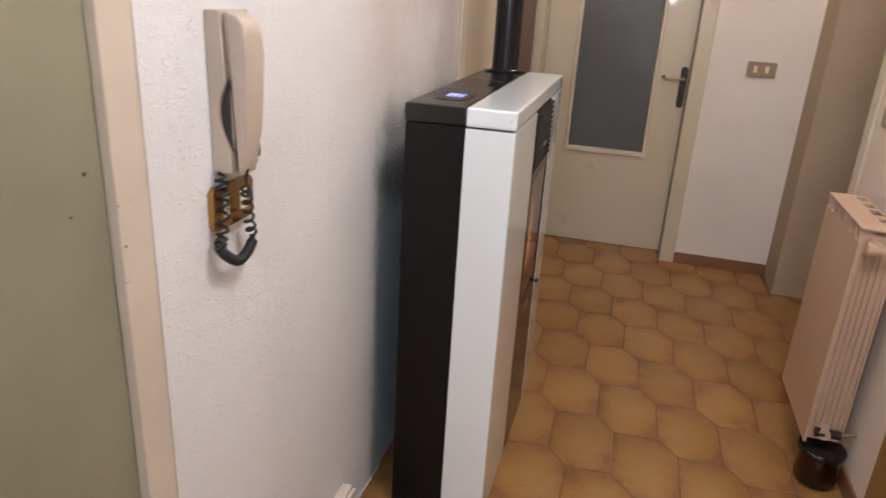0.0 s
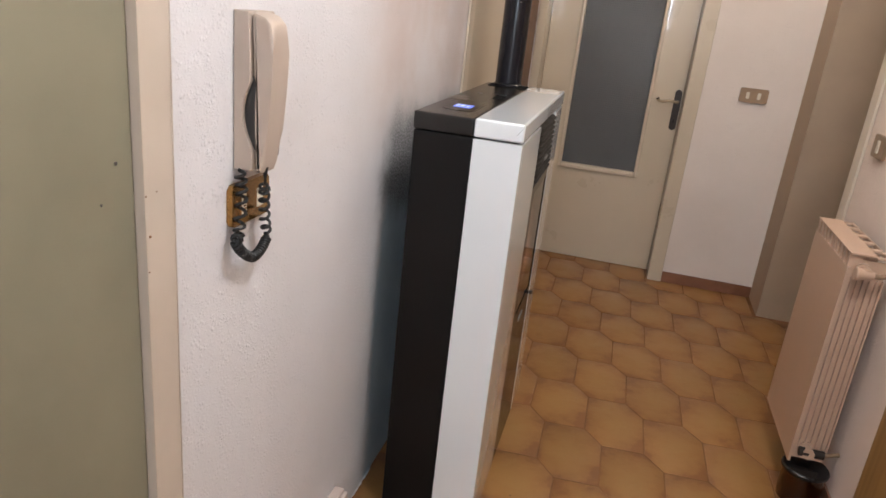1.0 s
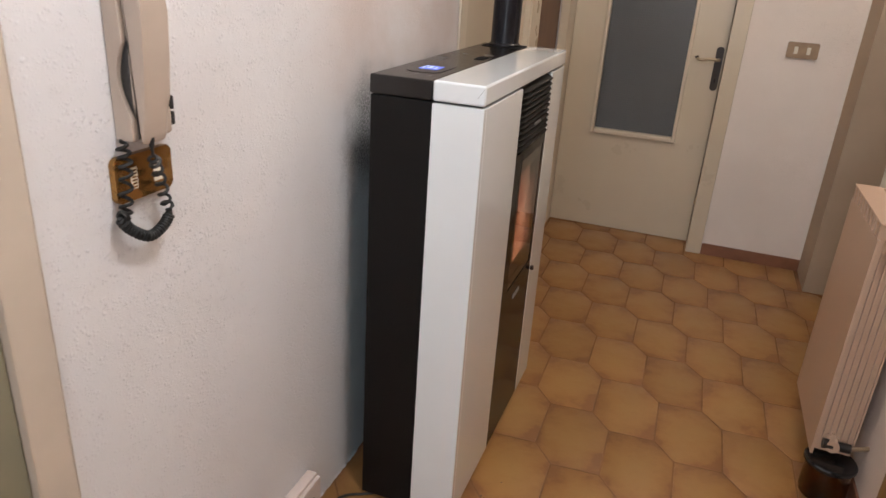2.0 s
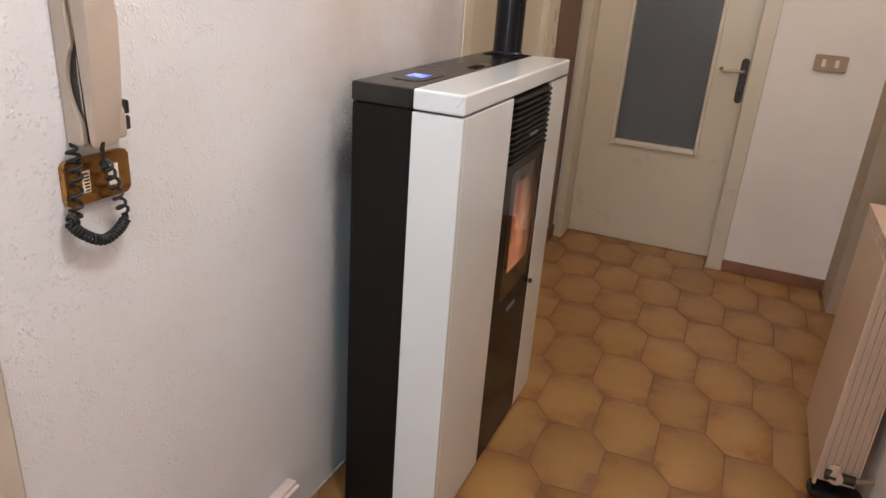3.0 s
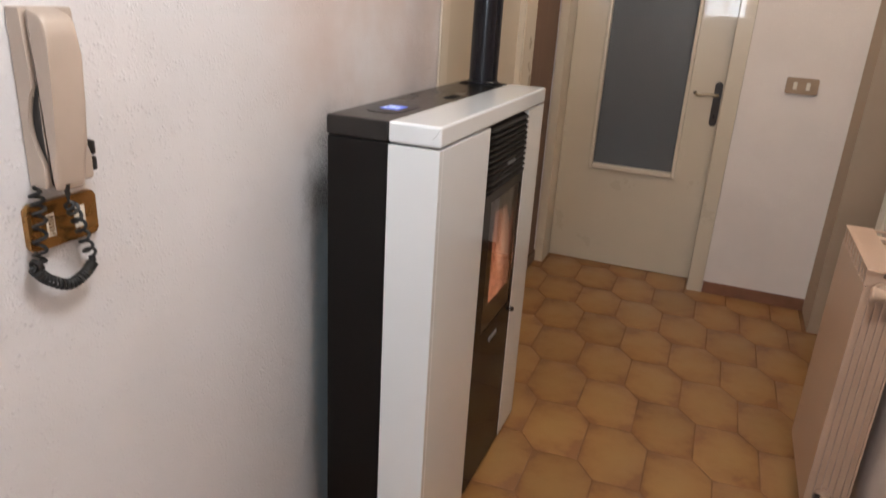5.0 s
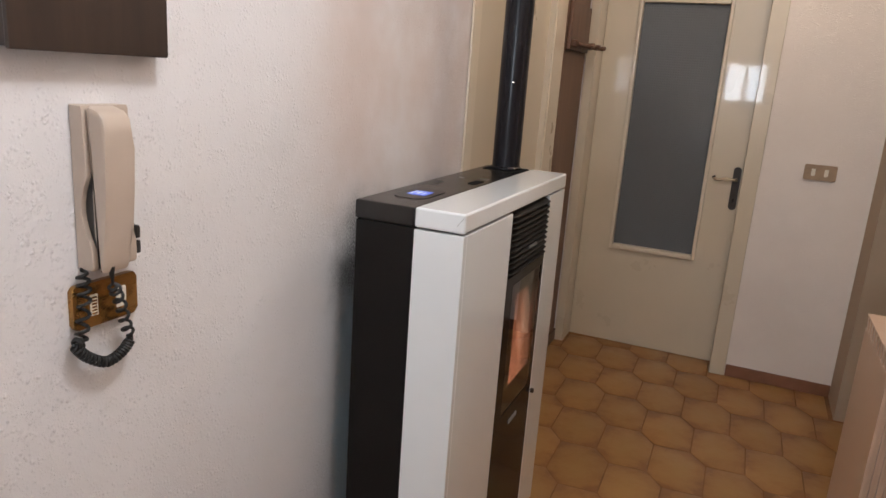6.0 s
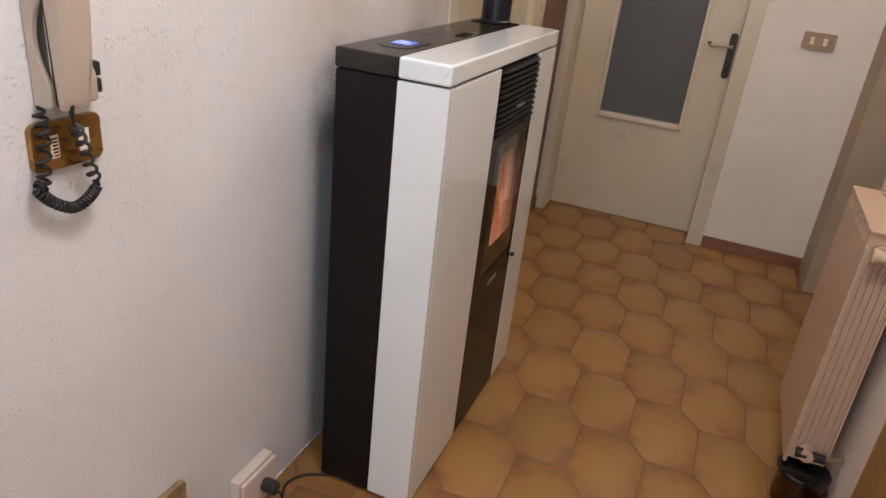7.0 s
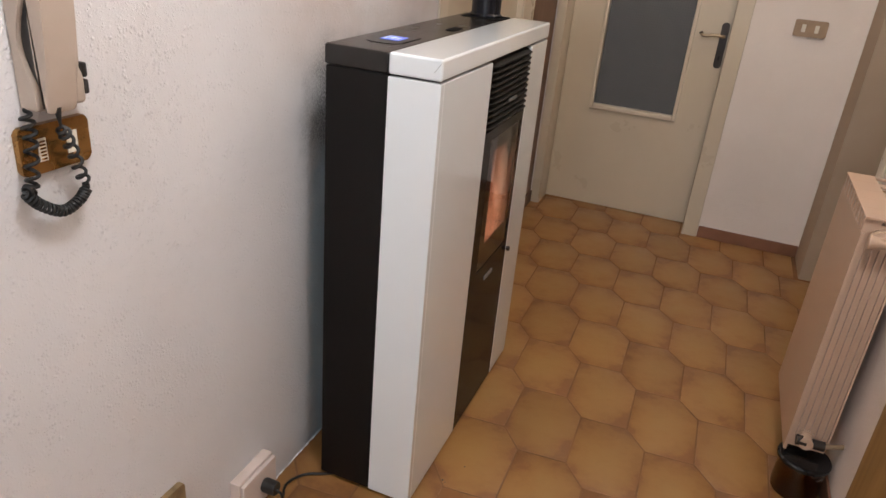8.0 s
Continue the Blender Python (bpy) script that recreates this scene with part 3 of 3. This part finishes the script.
    # display, slot and flue socket on the top
    bez = part("display_bezel", prism(rounded(0.136, 0.220, 1.395, 1.550, 0.03), "z", zt - 0.0022, zt - 0.0008, 0.0004), BLACKGLOSS, top)
    part("screen", prism(rounded(0.156, 0.202, 1.442, 1.500, 0.003), "z", zt - 0.0009, zt + 0.0002), SCREEN, bez, "lit blue display")
    part("screen_text", boxes((0.160, 0.166, 1.450, 1.470, zt + 0.0001, zt + 0.0005), (0.160, 0.166, 1.476, 1.492, zt + 0.0001, zt + 0.0005), (0.172, 0.182, 1.456, 1.487, zt + 0.0001, zt + 0.0005), (0.189, 0.194, 1.452, 1.478, zt + 0.0001, zt + 0.0005)), SCREENTEXT, bez, "pale row of small characters")
    # slot and flue recess are flat black plates; their inner dark is painted
    part("slot", prism(rounded(0.204, 0.230, 1.708, 1.778, 0.008), "z", zt - 0.002, zt - 0.0005), MATTBLACK, top)
    part("flue_recess", prism(rounded(0.120, 0.244, 2.040, 2.146, 0.01), "z", zt - 0.002, zt - 0.0005), MATTBLACK, top)
    return s


stove()

flue = thing("flue_pipe", (0.178, 2.102, 1.171), "black enamelled flue pipe rising from the stove", "pipe")
part("pipe", lathe([(0, 0), (0.044, 0), (0.044, 1.528), (0, 1.528)], (0.178, 2.102, 1.171), 48), PIPE, flue)
part("collar", lathe([(0.0445, 0.0), (0.049, 0.001), (0.049, 0.006), (0.0445, 0.010)], (0.178, 2.102, 1.171), 48), PIPE, flue)
part("rivet", lathe([(0, 0.0035), (0.003, 0.0025), (0.004, 0)], (0.193, 2.058, 1.44), 10), STEEL, flue)


# ---------------------------------------------------------------- intercom
def intercom():
    s = thing("intercom_phone", (0.0, 0.695, 1.12), "ivory plastic wall intercom with its handset hung up", "intercom")
    cut = [(0.0335 - 0.035 * k / 120 - 0.016 * math.sin(math.pi * k / 12), 1.152 + 0.108 * k / 12) for k in range(13)]
    outline = [(0.0005, 1.118), (0.030, 1.118), (0.033, 1.122)] + cut + [(0.0265, 1.354), (0.024, 1.360), (0.0005, 1.360)]
    part("base", prism(outline, "y", 0.650, 0.733, 0.003), PLASTIC, s)
    # dark block behind the cut, its colour standing for the finger recess's shade
    part("grip_recess_shade", box(0.004, 0.046, 0.658, 0.704, 1.152, 1.266), DARKPLASTIC, s, "dark block standing for the shade in the finger recess")
    hs = [(0.0270, 1.354), (0.0310, 1.262), (0.044, 1.238), (0.044, 1.175), (0.0342, 1.148), (0.0350, 1.126), (0.039, 1.116), (0.046, 1.116),
          (0.051, 1.130), (0.057, 1.18), (0.062, 1.24), (0.065, 1.30), (0.0655, 1.325), (0.062, 1.344), (0.051, 1.355), (0.032, 1.360)]
    part("handset", prism(hs, "y", 0.654, 0.706, 0.008), PLASTIC, s)
    for z in (1.131, 1.155):
        part("button", box(0.006, 0.034, 0.7325, 0.7405, z - 0.002, z + 0.0195, 0.003), DARKPLASTIC, s)

    def coil(points, turns, r, ease=8):
        """A spiral of the given turns wound round a smooth line through the points."""
        n = int(turns * 12)
        line = smooth_path(points, n + 1)
        out, u = [], None
        for k, c in enumerate(line):
            d = (line[min(k + 1, n)] - line[max(k - 1, 0)]).normalized()
            u = d.orthogonal().normalized() if u is None else (u - d * u.dot(d)).normalized()
            w = 2 * math.pi * turns * k / n
            e = min(1, k / n * ease, (1 - k / n) * ease)
            out.append(c + (u * math.cos(w) + d.cross(u) * math.sin(w)) * r * e)
        return out
    c = bmesh.new()
    left = [(0.016, 0.645, 1.121), (0.020, 0.643, 1.079), (0.021, 0.633, 1.018), (0.022, 0.620, 1.009)]
    loop = [(0.022, 0.618, 1.010), (0.023, 0.639, 0.985), (0.024, 0.672, 0.965), (0.024, 0.703, 0.972), (0.024, 0.722, 0.989)]
    right = [(0.024, 0.722, 0.989), (0.025, 0.712, 1.013), (0.028, 0.702, 1.047), (0.037, 0.685, 1.080), (0.044, 0.674, 1.096)]
    runs = [tube(coil(left, 9.5, 0.0082, 14), 0.0028, 6), tube(coil(right, 7.5, 0.0078, 7), 0.0027, 6), tube(coil(loop, 21, 0.0068, 20), 0.0027, 6),
            tube([(0.045, 0.672, 1.124), (0.045, 0.672, 1.113), (0.0445, 0.673, 1.103), (0.044, 0.674, 1.095)], lambda t: 0.0052 - 0.0034 * min(1, t * 1.3), 10)]
    for t in runs:
        me = bpy.data.meshes.new("tmp")
        t.to_mesh(me)
        t.free()
        c.from_mesh(me)
        bpy.data.meshes.remove(me)
    part("cord", c, CORD, s, "black coiled cord hanging in a loop")
    return s


phone = intercom()
phone.location = (0, 0.710, 1.139)


def wall_plate(name, label, y0, y1, z0, z1, x, mat):
    """A flat cover plate with rounded corners on the left wall."""
    s = thing(name, (0, (y0 + y1) / 2, z0), label, "wall plate")
    part("plate", prism(rounded(y0, y1, z0, z1, 0.008), "x", 0.0005, x, 0.003), mat, s)
    return s


bp = wall_plate("junction_plate", "bronzed cover plate on the wall below the intercom", 0.645, 0.764, 1.043, 1.113, 0.011, BRASS)
part("insert", box(0.010, 0.0125, 0.722, 0.741, 1.061, 1.094, 0.001), IVORY, bp, "ivory insert")
part("insert_frame", box(0.010, 0.0122, 0.674, 0.688, 1.060, 1.094, 0.001), IVORY, bp, "ivory vent insert")
for k in range(6):
    part("vent_slot", box(0.0120, 0.0128, 0.6765, 0.6855, 1.0625 + k * 0.0051, 1.0652 + k * 0.0051), BRASS, bp)

# dark box above the intercom
kb = thing("key_cabinet", (0, 0.69, 1.450), "dark brown wooden key cabinet on the wall", "cabinet")
part("carcass", box(0.0005, 0.027, 0.564, 0.818, 1.453, 1.76, 0.003), DARKWOOD, kb)
part("front", box(0.027, 0.036, 0.560, 0.822, 1.450, 1.763, 0.003), DARKWOOD, kb)

# low socket, plug and cable
sb = thing("socket_box", (0, 1.11, 0.045), "white surface-mounted socket box low on the wall", "socket")
part("back_box", box(0.0005, 0.030, 1.042, 1.182, 0.033, 0.146, 0.005), WHITEPLASTIC, sb)
part("cover", box(0.030, 0.042, 1.045, 1.179, 0.036, 0.140, 0.004), WHITEPLASTIC, sb)
pc = thing("power_cord", (0.07, 1.09, 0), "black power plug and cable lying on the floor", "cable")
part("plug", prism(rounded(1.109, 1.141, 0.070, 0.106, 0.012), "x", 0.0425, 0.080, 0.004), DARKPLASTIC, pc)
part("cable", tube(smooth_path([(0.078, 1.124, 0.088), (0.094, 1.126, 0.072), (0.088, 1.135, 0.035), (0.060, 1.18, 0.006), (0.042, 1.225, 0.005), (0.065, 1.275, 0.005), (0.115, 1.305, 0.005), (0.18, 1.35, 0.006)], 48), 0.0038, 8), CORD, pc)
bx = wall_plate("junction_plate", "old bronzed cover plate low on the wall", 0.790, 0.886, 0.207, 0.285, 0.014, OLDBRASS)


# ---------------------------------------------------------------- end wall switch, right wall switch
def switch(name, label, centre, width, height, face, inserts):
    """face 'y': on the end wall; face 'x': on the right wall."""
    cx, cy, cz = centre
    s = thing(name, centre, label, "switch")
    if face == "y":
        part("plate", prism(rounded(cx - width / 2, cx + width / 2, cz - height / 2, cz + height / 2, 0.008), "y", cy - 0.012, cy - 0.0005, 0.003), SWITCHPLATE, s, "bronzed plate")
        for dx in inserts:
            part("rocker", box(cx + dx - 0.0085, cx + dx + 0.0085, cy - 0.0145, cy - 0.012, cz - 0.017, cz + 0.017, 0.0015), IVORY, s, "ivory rocker")
    else:
        part("plate", prism(rounded(cy - width / 2, cy + width / 2, cz - height / 2, cz + height / 2, 0.008), "x", cx - 0.012, cx - 0.0005, 0.003), SWITCHPLATE, s, "bronzed plate")
        for dy in inserts:
            part("rocker", box(cx - 0.016, cx - 0.012, cy + dy - 0.011, cy + dy + 0.011, cz - 0.021, cz + 0.021, 0.0015), IVORY, s, "ivory rocker")
    return s


switch("light_switch", "bronzed two-gang light switch on the end wall", (1.205, END, 1.112), 0.140, 0.074, "y", (-0.030, 0.026))
switch("light_switch", "bronzed single light switch above the radiator", (RIGHT, 2.335, 1.106), 0.120, 0.076, "x", (0.0,))


# ---------------------------------------------------------------- radiator
def radiator():
    s = thing("radiator", (1.325, 2.03, 0), "cream aluminium sectional radiator on the wall", "radiator")
    xf, xb = 1.281, 1.388
    y0, n, w = 1.856, 5, 0.0815
    z0, z1 = 0.138, 0.857
    for k in range(n):
        a = y0 + k * w
        b = a + w
        sec = part("section", boxes((xf, xf + 0.008, a, b, z0 + 0.005, z1 - 0.045), (xf + 0.012, xf + 0.078, (a + b) / 2 - 0.018, (a + b) / 2 + 0.018, z0 + 0.01, z1 - 0.03, 0.008),
                                      (xf + 0.007, xb - 0.002, a + 0.014, a + 0.018, z0 + 0.015, z1 - 0.02)), RADIATOR, s)
        for x in (0.020, 0.036, 0.052, 0.068, 0.086, 0.101):
            part("fin", box(xf + x, xf + x + 0.004, a + 0.002, b - 0.002, z0 + 0.05, z1 - 0.075), RADIATOR, sec)
        # outlet grille: slats between the front and the back at the top
        part("top_front", box(xf - 0.002, xf + 0.070, a, b, z1 - 0.006, z1, 0.0015), RADIATOR, sec)
        for t in (0.25, 0.75):
            y = a + w * t
            part("outlet_rib", prism([(xf + 0.001, z1 - 0.052), (xf + 0.034, z1 - 0.030), (xf + 0.040, z1 - 0.0062), (xf - 0.001, z1 - 0.0062)], "y", y - 0.010, y + 0.010), RADIATOR, sec)
        part("top_back", boxes((xf + 0.070, xb, a, a + 0.012, z1 - 0.010, z1 - 0.002, 0.002), (xf + 0.070, xb, b - 0.012, b, z1 - 0.010, z1 - 0.002, 0.002), (xb - 0.006, xb, a, b, z1 - 0.016, z1 - 0.002, 0.002)), RADIATOR, sec)
    # manifolds
    for z in (0.195, 0.806):
        part("manifold", tube([(xf + 0.045, y0 + 0.004, z), (xf + 0.045, y0 + n * w - 0.004, z)], 0.022, 20), RADIATOR, s)
    # valves on the near end
    v = part("valve_top", tube([(xf + 0.045, y0 + 0.003, 0.806), (xf + 0.045, y0 - 0.035, 0.806)], 0.017, 20), RADIATOR, s)
    part("valve_body", tube(smooth_path([(xf + 0.012, y0 - 0.030, 0.806), (xf + 0.022, y0 - 0.030, 0.806), (xf + 0.062, y0 - 0.030, 0.806)], 12), lambda t: 0.012 + 0.008 * math.sin(math.pi * min(1, 0.2 + t)), 20), RADIATOR, v, "cream valve knob")
    part("pipe", tube(smooth_path([(xf + 0.058, y0 - 0.030, 0.806), (xf + 0.09, y0 - 0.02, 0.806), (RIGHT - 0.001, y0 + 0.03, 0.806)], 12), 0.008, 12), SWITCHPLATE, v)
    part("rosette", tube([(RIGHT - 0.010, y0 + 0.024, 0.806), (RIGHT - 0.0005, y0 + 0.030, 0.806)], lambda t: 0.018 + 0.010 * t, 24), WHITEPLASTIC, v)
    v = part("valve_bottom", tube([(xf + 0.045, y0 + 0.003, 0.195), (xf + 0.045, y0 - 0.030, 0.195)], 0.018, 20), RADIATOR, s)
    part("valve_body", tube([(xf + 0.045, y0 - 0.016, 0.195), (xf + 0.092, y0 - 0.016, 0.195)], 0.014, 16), DARKMETAL, v)
    part("pipe", tube([(xf + 0.090, y0 - 0.016, 0.195), (RIGHT - 0.001, y0 + 0.010, 0.195)], 0.007, 12), SWITCHPLATE, v)
    part("valve_cap", tube([(xf + 0.020, y0 - 0.016, 0.195), (xf + 0.046, y0 - 0.016, 0.195)], 0.015, 16), DARKMETAL, v)
    for dy, z in ((0.10, 0.70), (0.30, 0.70), (0.20, 0.22)):
        part("bracket", box(xb - 0.002, RIGHT - 0.0005, y0 + dy, y0 + dy + 0.015, z, z + 0.02), RADIATOR, s)
    return s


radiator()

JAR = (1.344, 1.870, 0)
pot = thing("jar", JAR, "brown glass jar with a glossy black lid on the floor", "jar")
part("body", lathe([(0, 0.003), (0.056, 0.003), (0.063, 0.009), (0.065, 0.030), (0.064, 0.085), (0.060, 0.112), (0.0570, 0.112), (0.0610, 0.085), (0.0620, 0.030), (0.055, 0.008), (0, 0.008)], JAR, 48), POTGLASS, pot)
part("lid", lathe([(0, 0.112), (0.066, 0.112), (0.072, 0.117), (0.072, 0.125), (0.068, 0.1295), (0.062, 0.1305), (0.030, 0.1315), (0, 0.132)], JAR, 48), LIDBLACK, pot, "glossy black lid")


# crumbs in front of the stove
for x, y, r in ((0.451, 1.515, 0.0022), (0.414, 1.437, 0.0028), (0.423, 1.432, 0.0018)):
    put("crumb", lathe([(0, 0), (r, 0.0004), (r * 0.9, r * 0.8), (r * 0.3, r * 1.2), (0, r * 1.2)], (x, y, 0), 7), DARKPLASTIC, "tiny dark crumb lying on the floor tiles", "crumb")


# ---------------------------------------------------------------- floor tiles
def floor_tiles():
    """Clipped-corner tiles, two of the six corners cut off, in slanting rows."""
    org = Vector((0.6403, 2.2259))
    e1, e2, e3 = Vector((0.1455, 0.0113)), Vector((0.0674, -0.0834)), Vector((0.0028, -0.2348))
    t1, t2 = e1 + e2, e2 + e3
    ring = [Vector((0, 0)), e1, e1 + e2, e1 + e2 + e3, e2 + e3, e3]
    mid = (e1 + e2 + e3) / 2
    ring = [p - mid for p in ring]
    bounds = (0.001, RIGHT - 0.001, BACK + 0.01, 3.99)

    def clip(poly, axis, limit, keep_low):
        out = []
        for a, b in zip(poly, poly[1:] + poly[:1]):
            ia, ib = (a[axis] <= limit) == keep_low, (b[axis] <= limit) == keep_low
            if ia:
                out.append(a)
            if ia != ib:
                out.append(a.lerp(b, (limit - a[axis]) / (b[axis] - a[axis])))
        return out

    def shrink(poly, d):
        n, out = len(poly), []
        for i in range(n):
            a, b, c = poly[i - 1], poly[i], poly[(i + 1) % n]
            u, v = (b - a).normalized(), (c - b).normalized()
            nu, nv = Vector((u.y, -u.x)), Vector((v.y, -v.x))
            k = (nu + nv)
            k = k / max(0.2, k.dot(nu))
            out.append(b + k * d)
        return out

    def tile_mesh(poly):
        clean = []
        for p in poly:
            if not clean or (p - clean[-1]).length > 0.004:
                clean.append(p)
        if len(clean) > 2 and (clean[0] - clean[-1]).length <= 0.004:
            clean.pop()
        area = sum(a.x * b.y - b.x * a.y for a, b in zip(clean, clean[1:] + clean[:1])) / 2
        if len(clean) < 3 or abs(area) < 0.0008:
            return None
        bm = bmesh.new()
        # outlines run clockwise seen from above
        layers = [(shrink(clean, 0.0024), -0.004), (shrink(clean, 0.0027), -0.0010), (shrink(clean, 0.0064), 0.0)]
        rings = [[bm.verts.new((p.x, p.y, z)) for p in pts] for pts, z in layers]
        for a, b in zip(rings, rings[1:]):
            for i in range(len(a)):
                j = (i + 1) % len(a)
                bm.faces.new((a[i], b[i], b[j], a[j]))
        bm.faces.new(rings[-1])
        me = finish(bm, 25)
        me.name = "tile"
        me.materials.append(TILE)
        return me

    whole = tile_mesh(ring)
    for i in range(-26, 26):
        for j in range(-26, 26):
            c = org + t1 * i + t2 * j + mid
            poly = [p + c for p in ring]
            xs, ys = [p.x for p in poly], [p.y for p in poly]
            if max(xs) < bounds[0] or min(xs) > bounds[1] or max(ys) < bounds[2] or min(ys) > bounds[3]:
                if not (RIGHT < c.x < 2.6 and 2.56 < c.y < 3.49):
                    continue
            if min(xs) >= bounds[0] and max(xs) <= bounds[1] and min(ys) >= bounds[2] and max(ys) <= bounds[3]:
                me = whole
            elif 2.52 < c.y < 3.51 and c.x > 1.28:
                me = whole
            else:
                q = clip(poly, 0, bounds[0], False)
                q = clip(q, 0, bounds[1], True) if q else q
                q = clip(q, 1, bounds[2], False) if q else q
                q = clip(q, 1, bounds[3], True) if q else q
                if len(q) < 3:
                    continue
                me = tile_mesh([p - c for p in q])
                if me is None:
                    continue
            t = new("tile", me)
            t.location = (c.x, c.y, 0)
            t.parent = floor


floor_tiles()
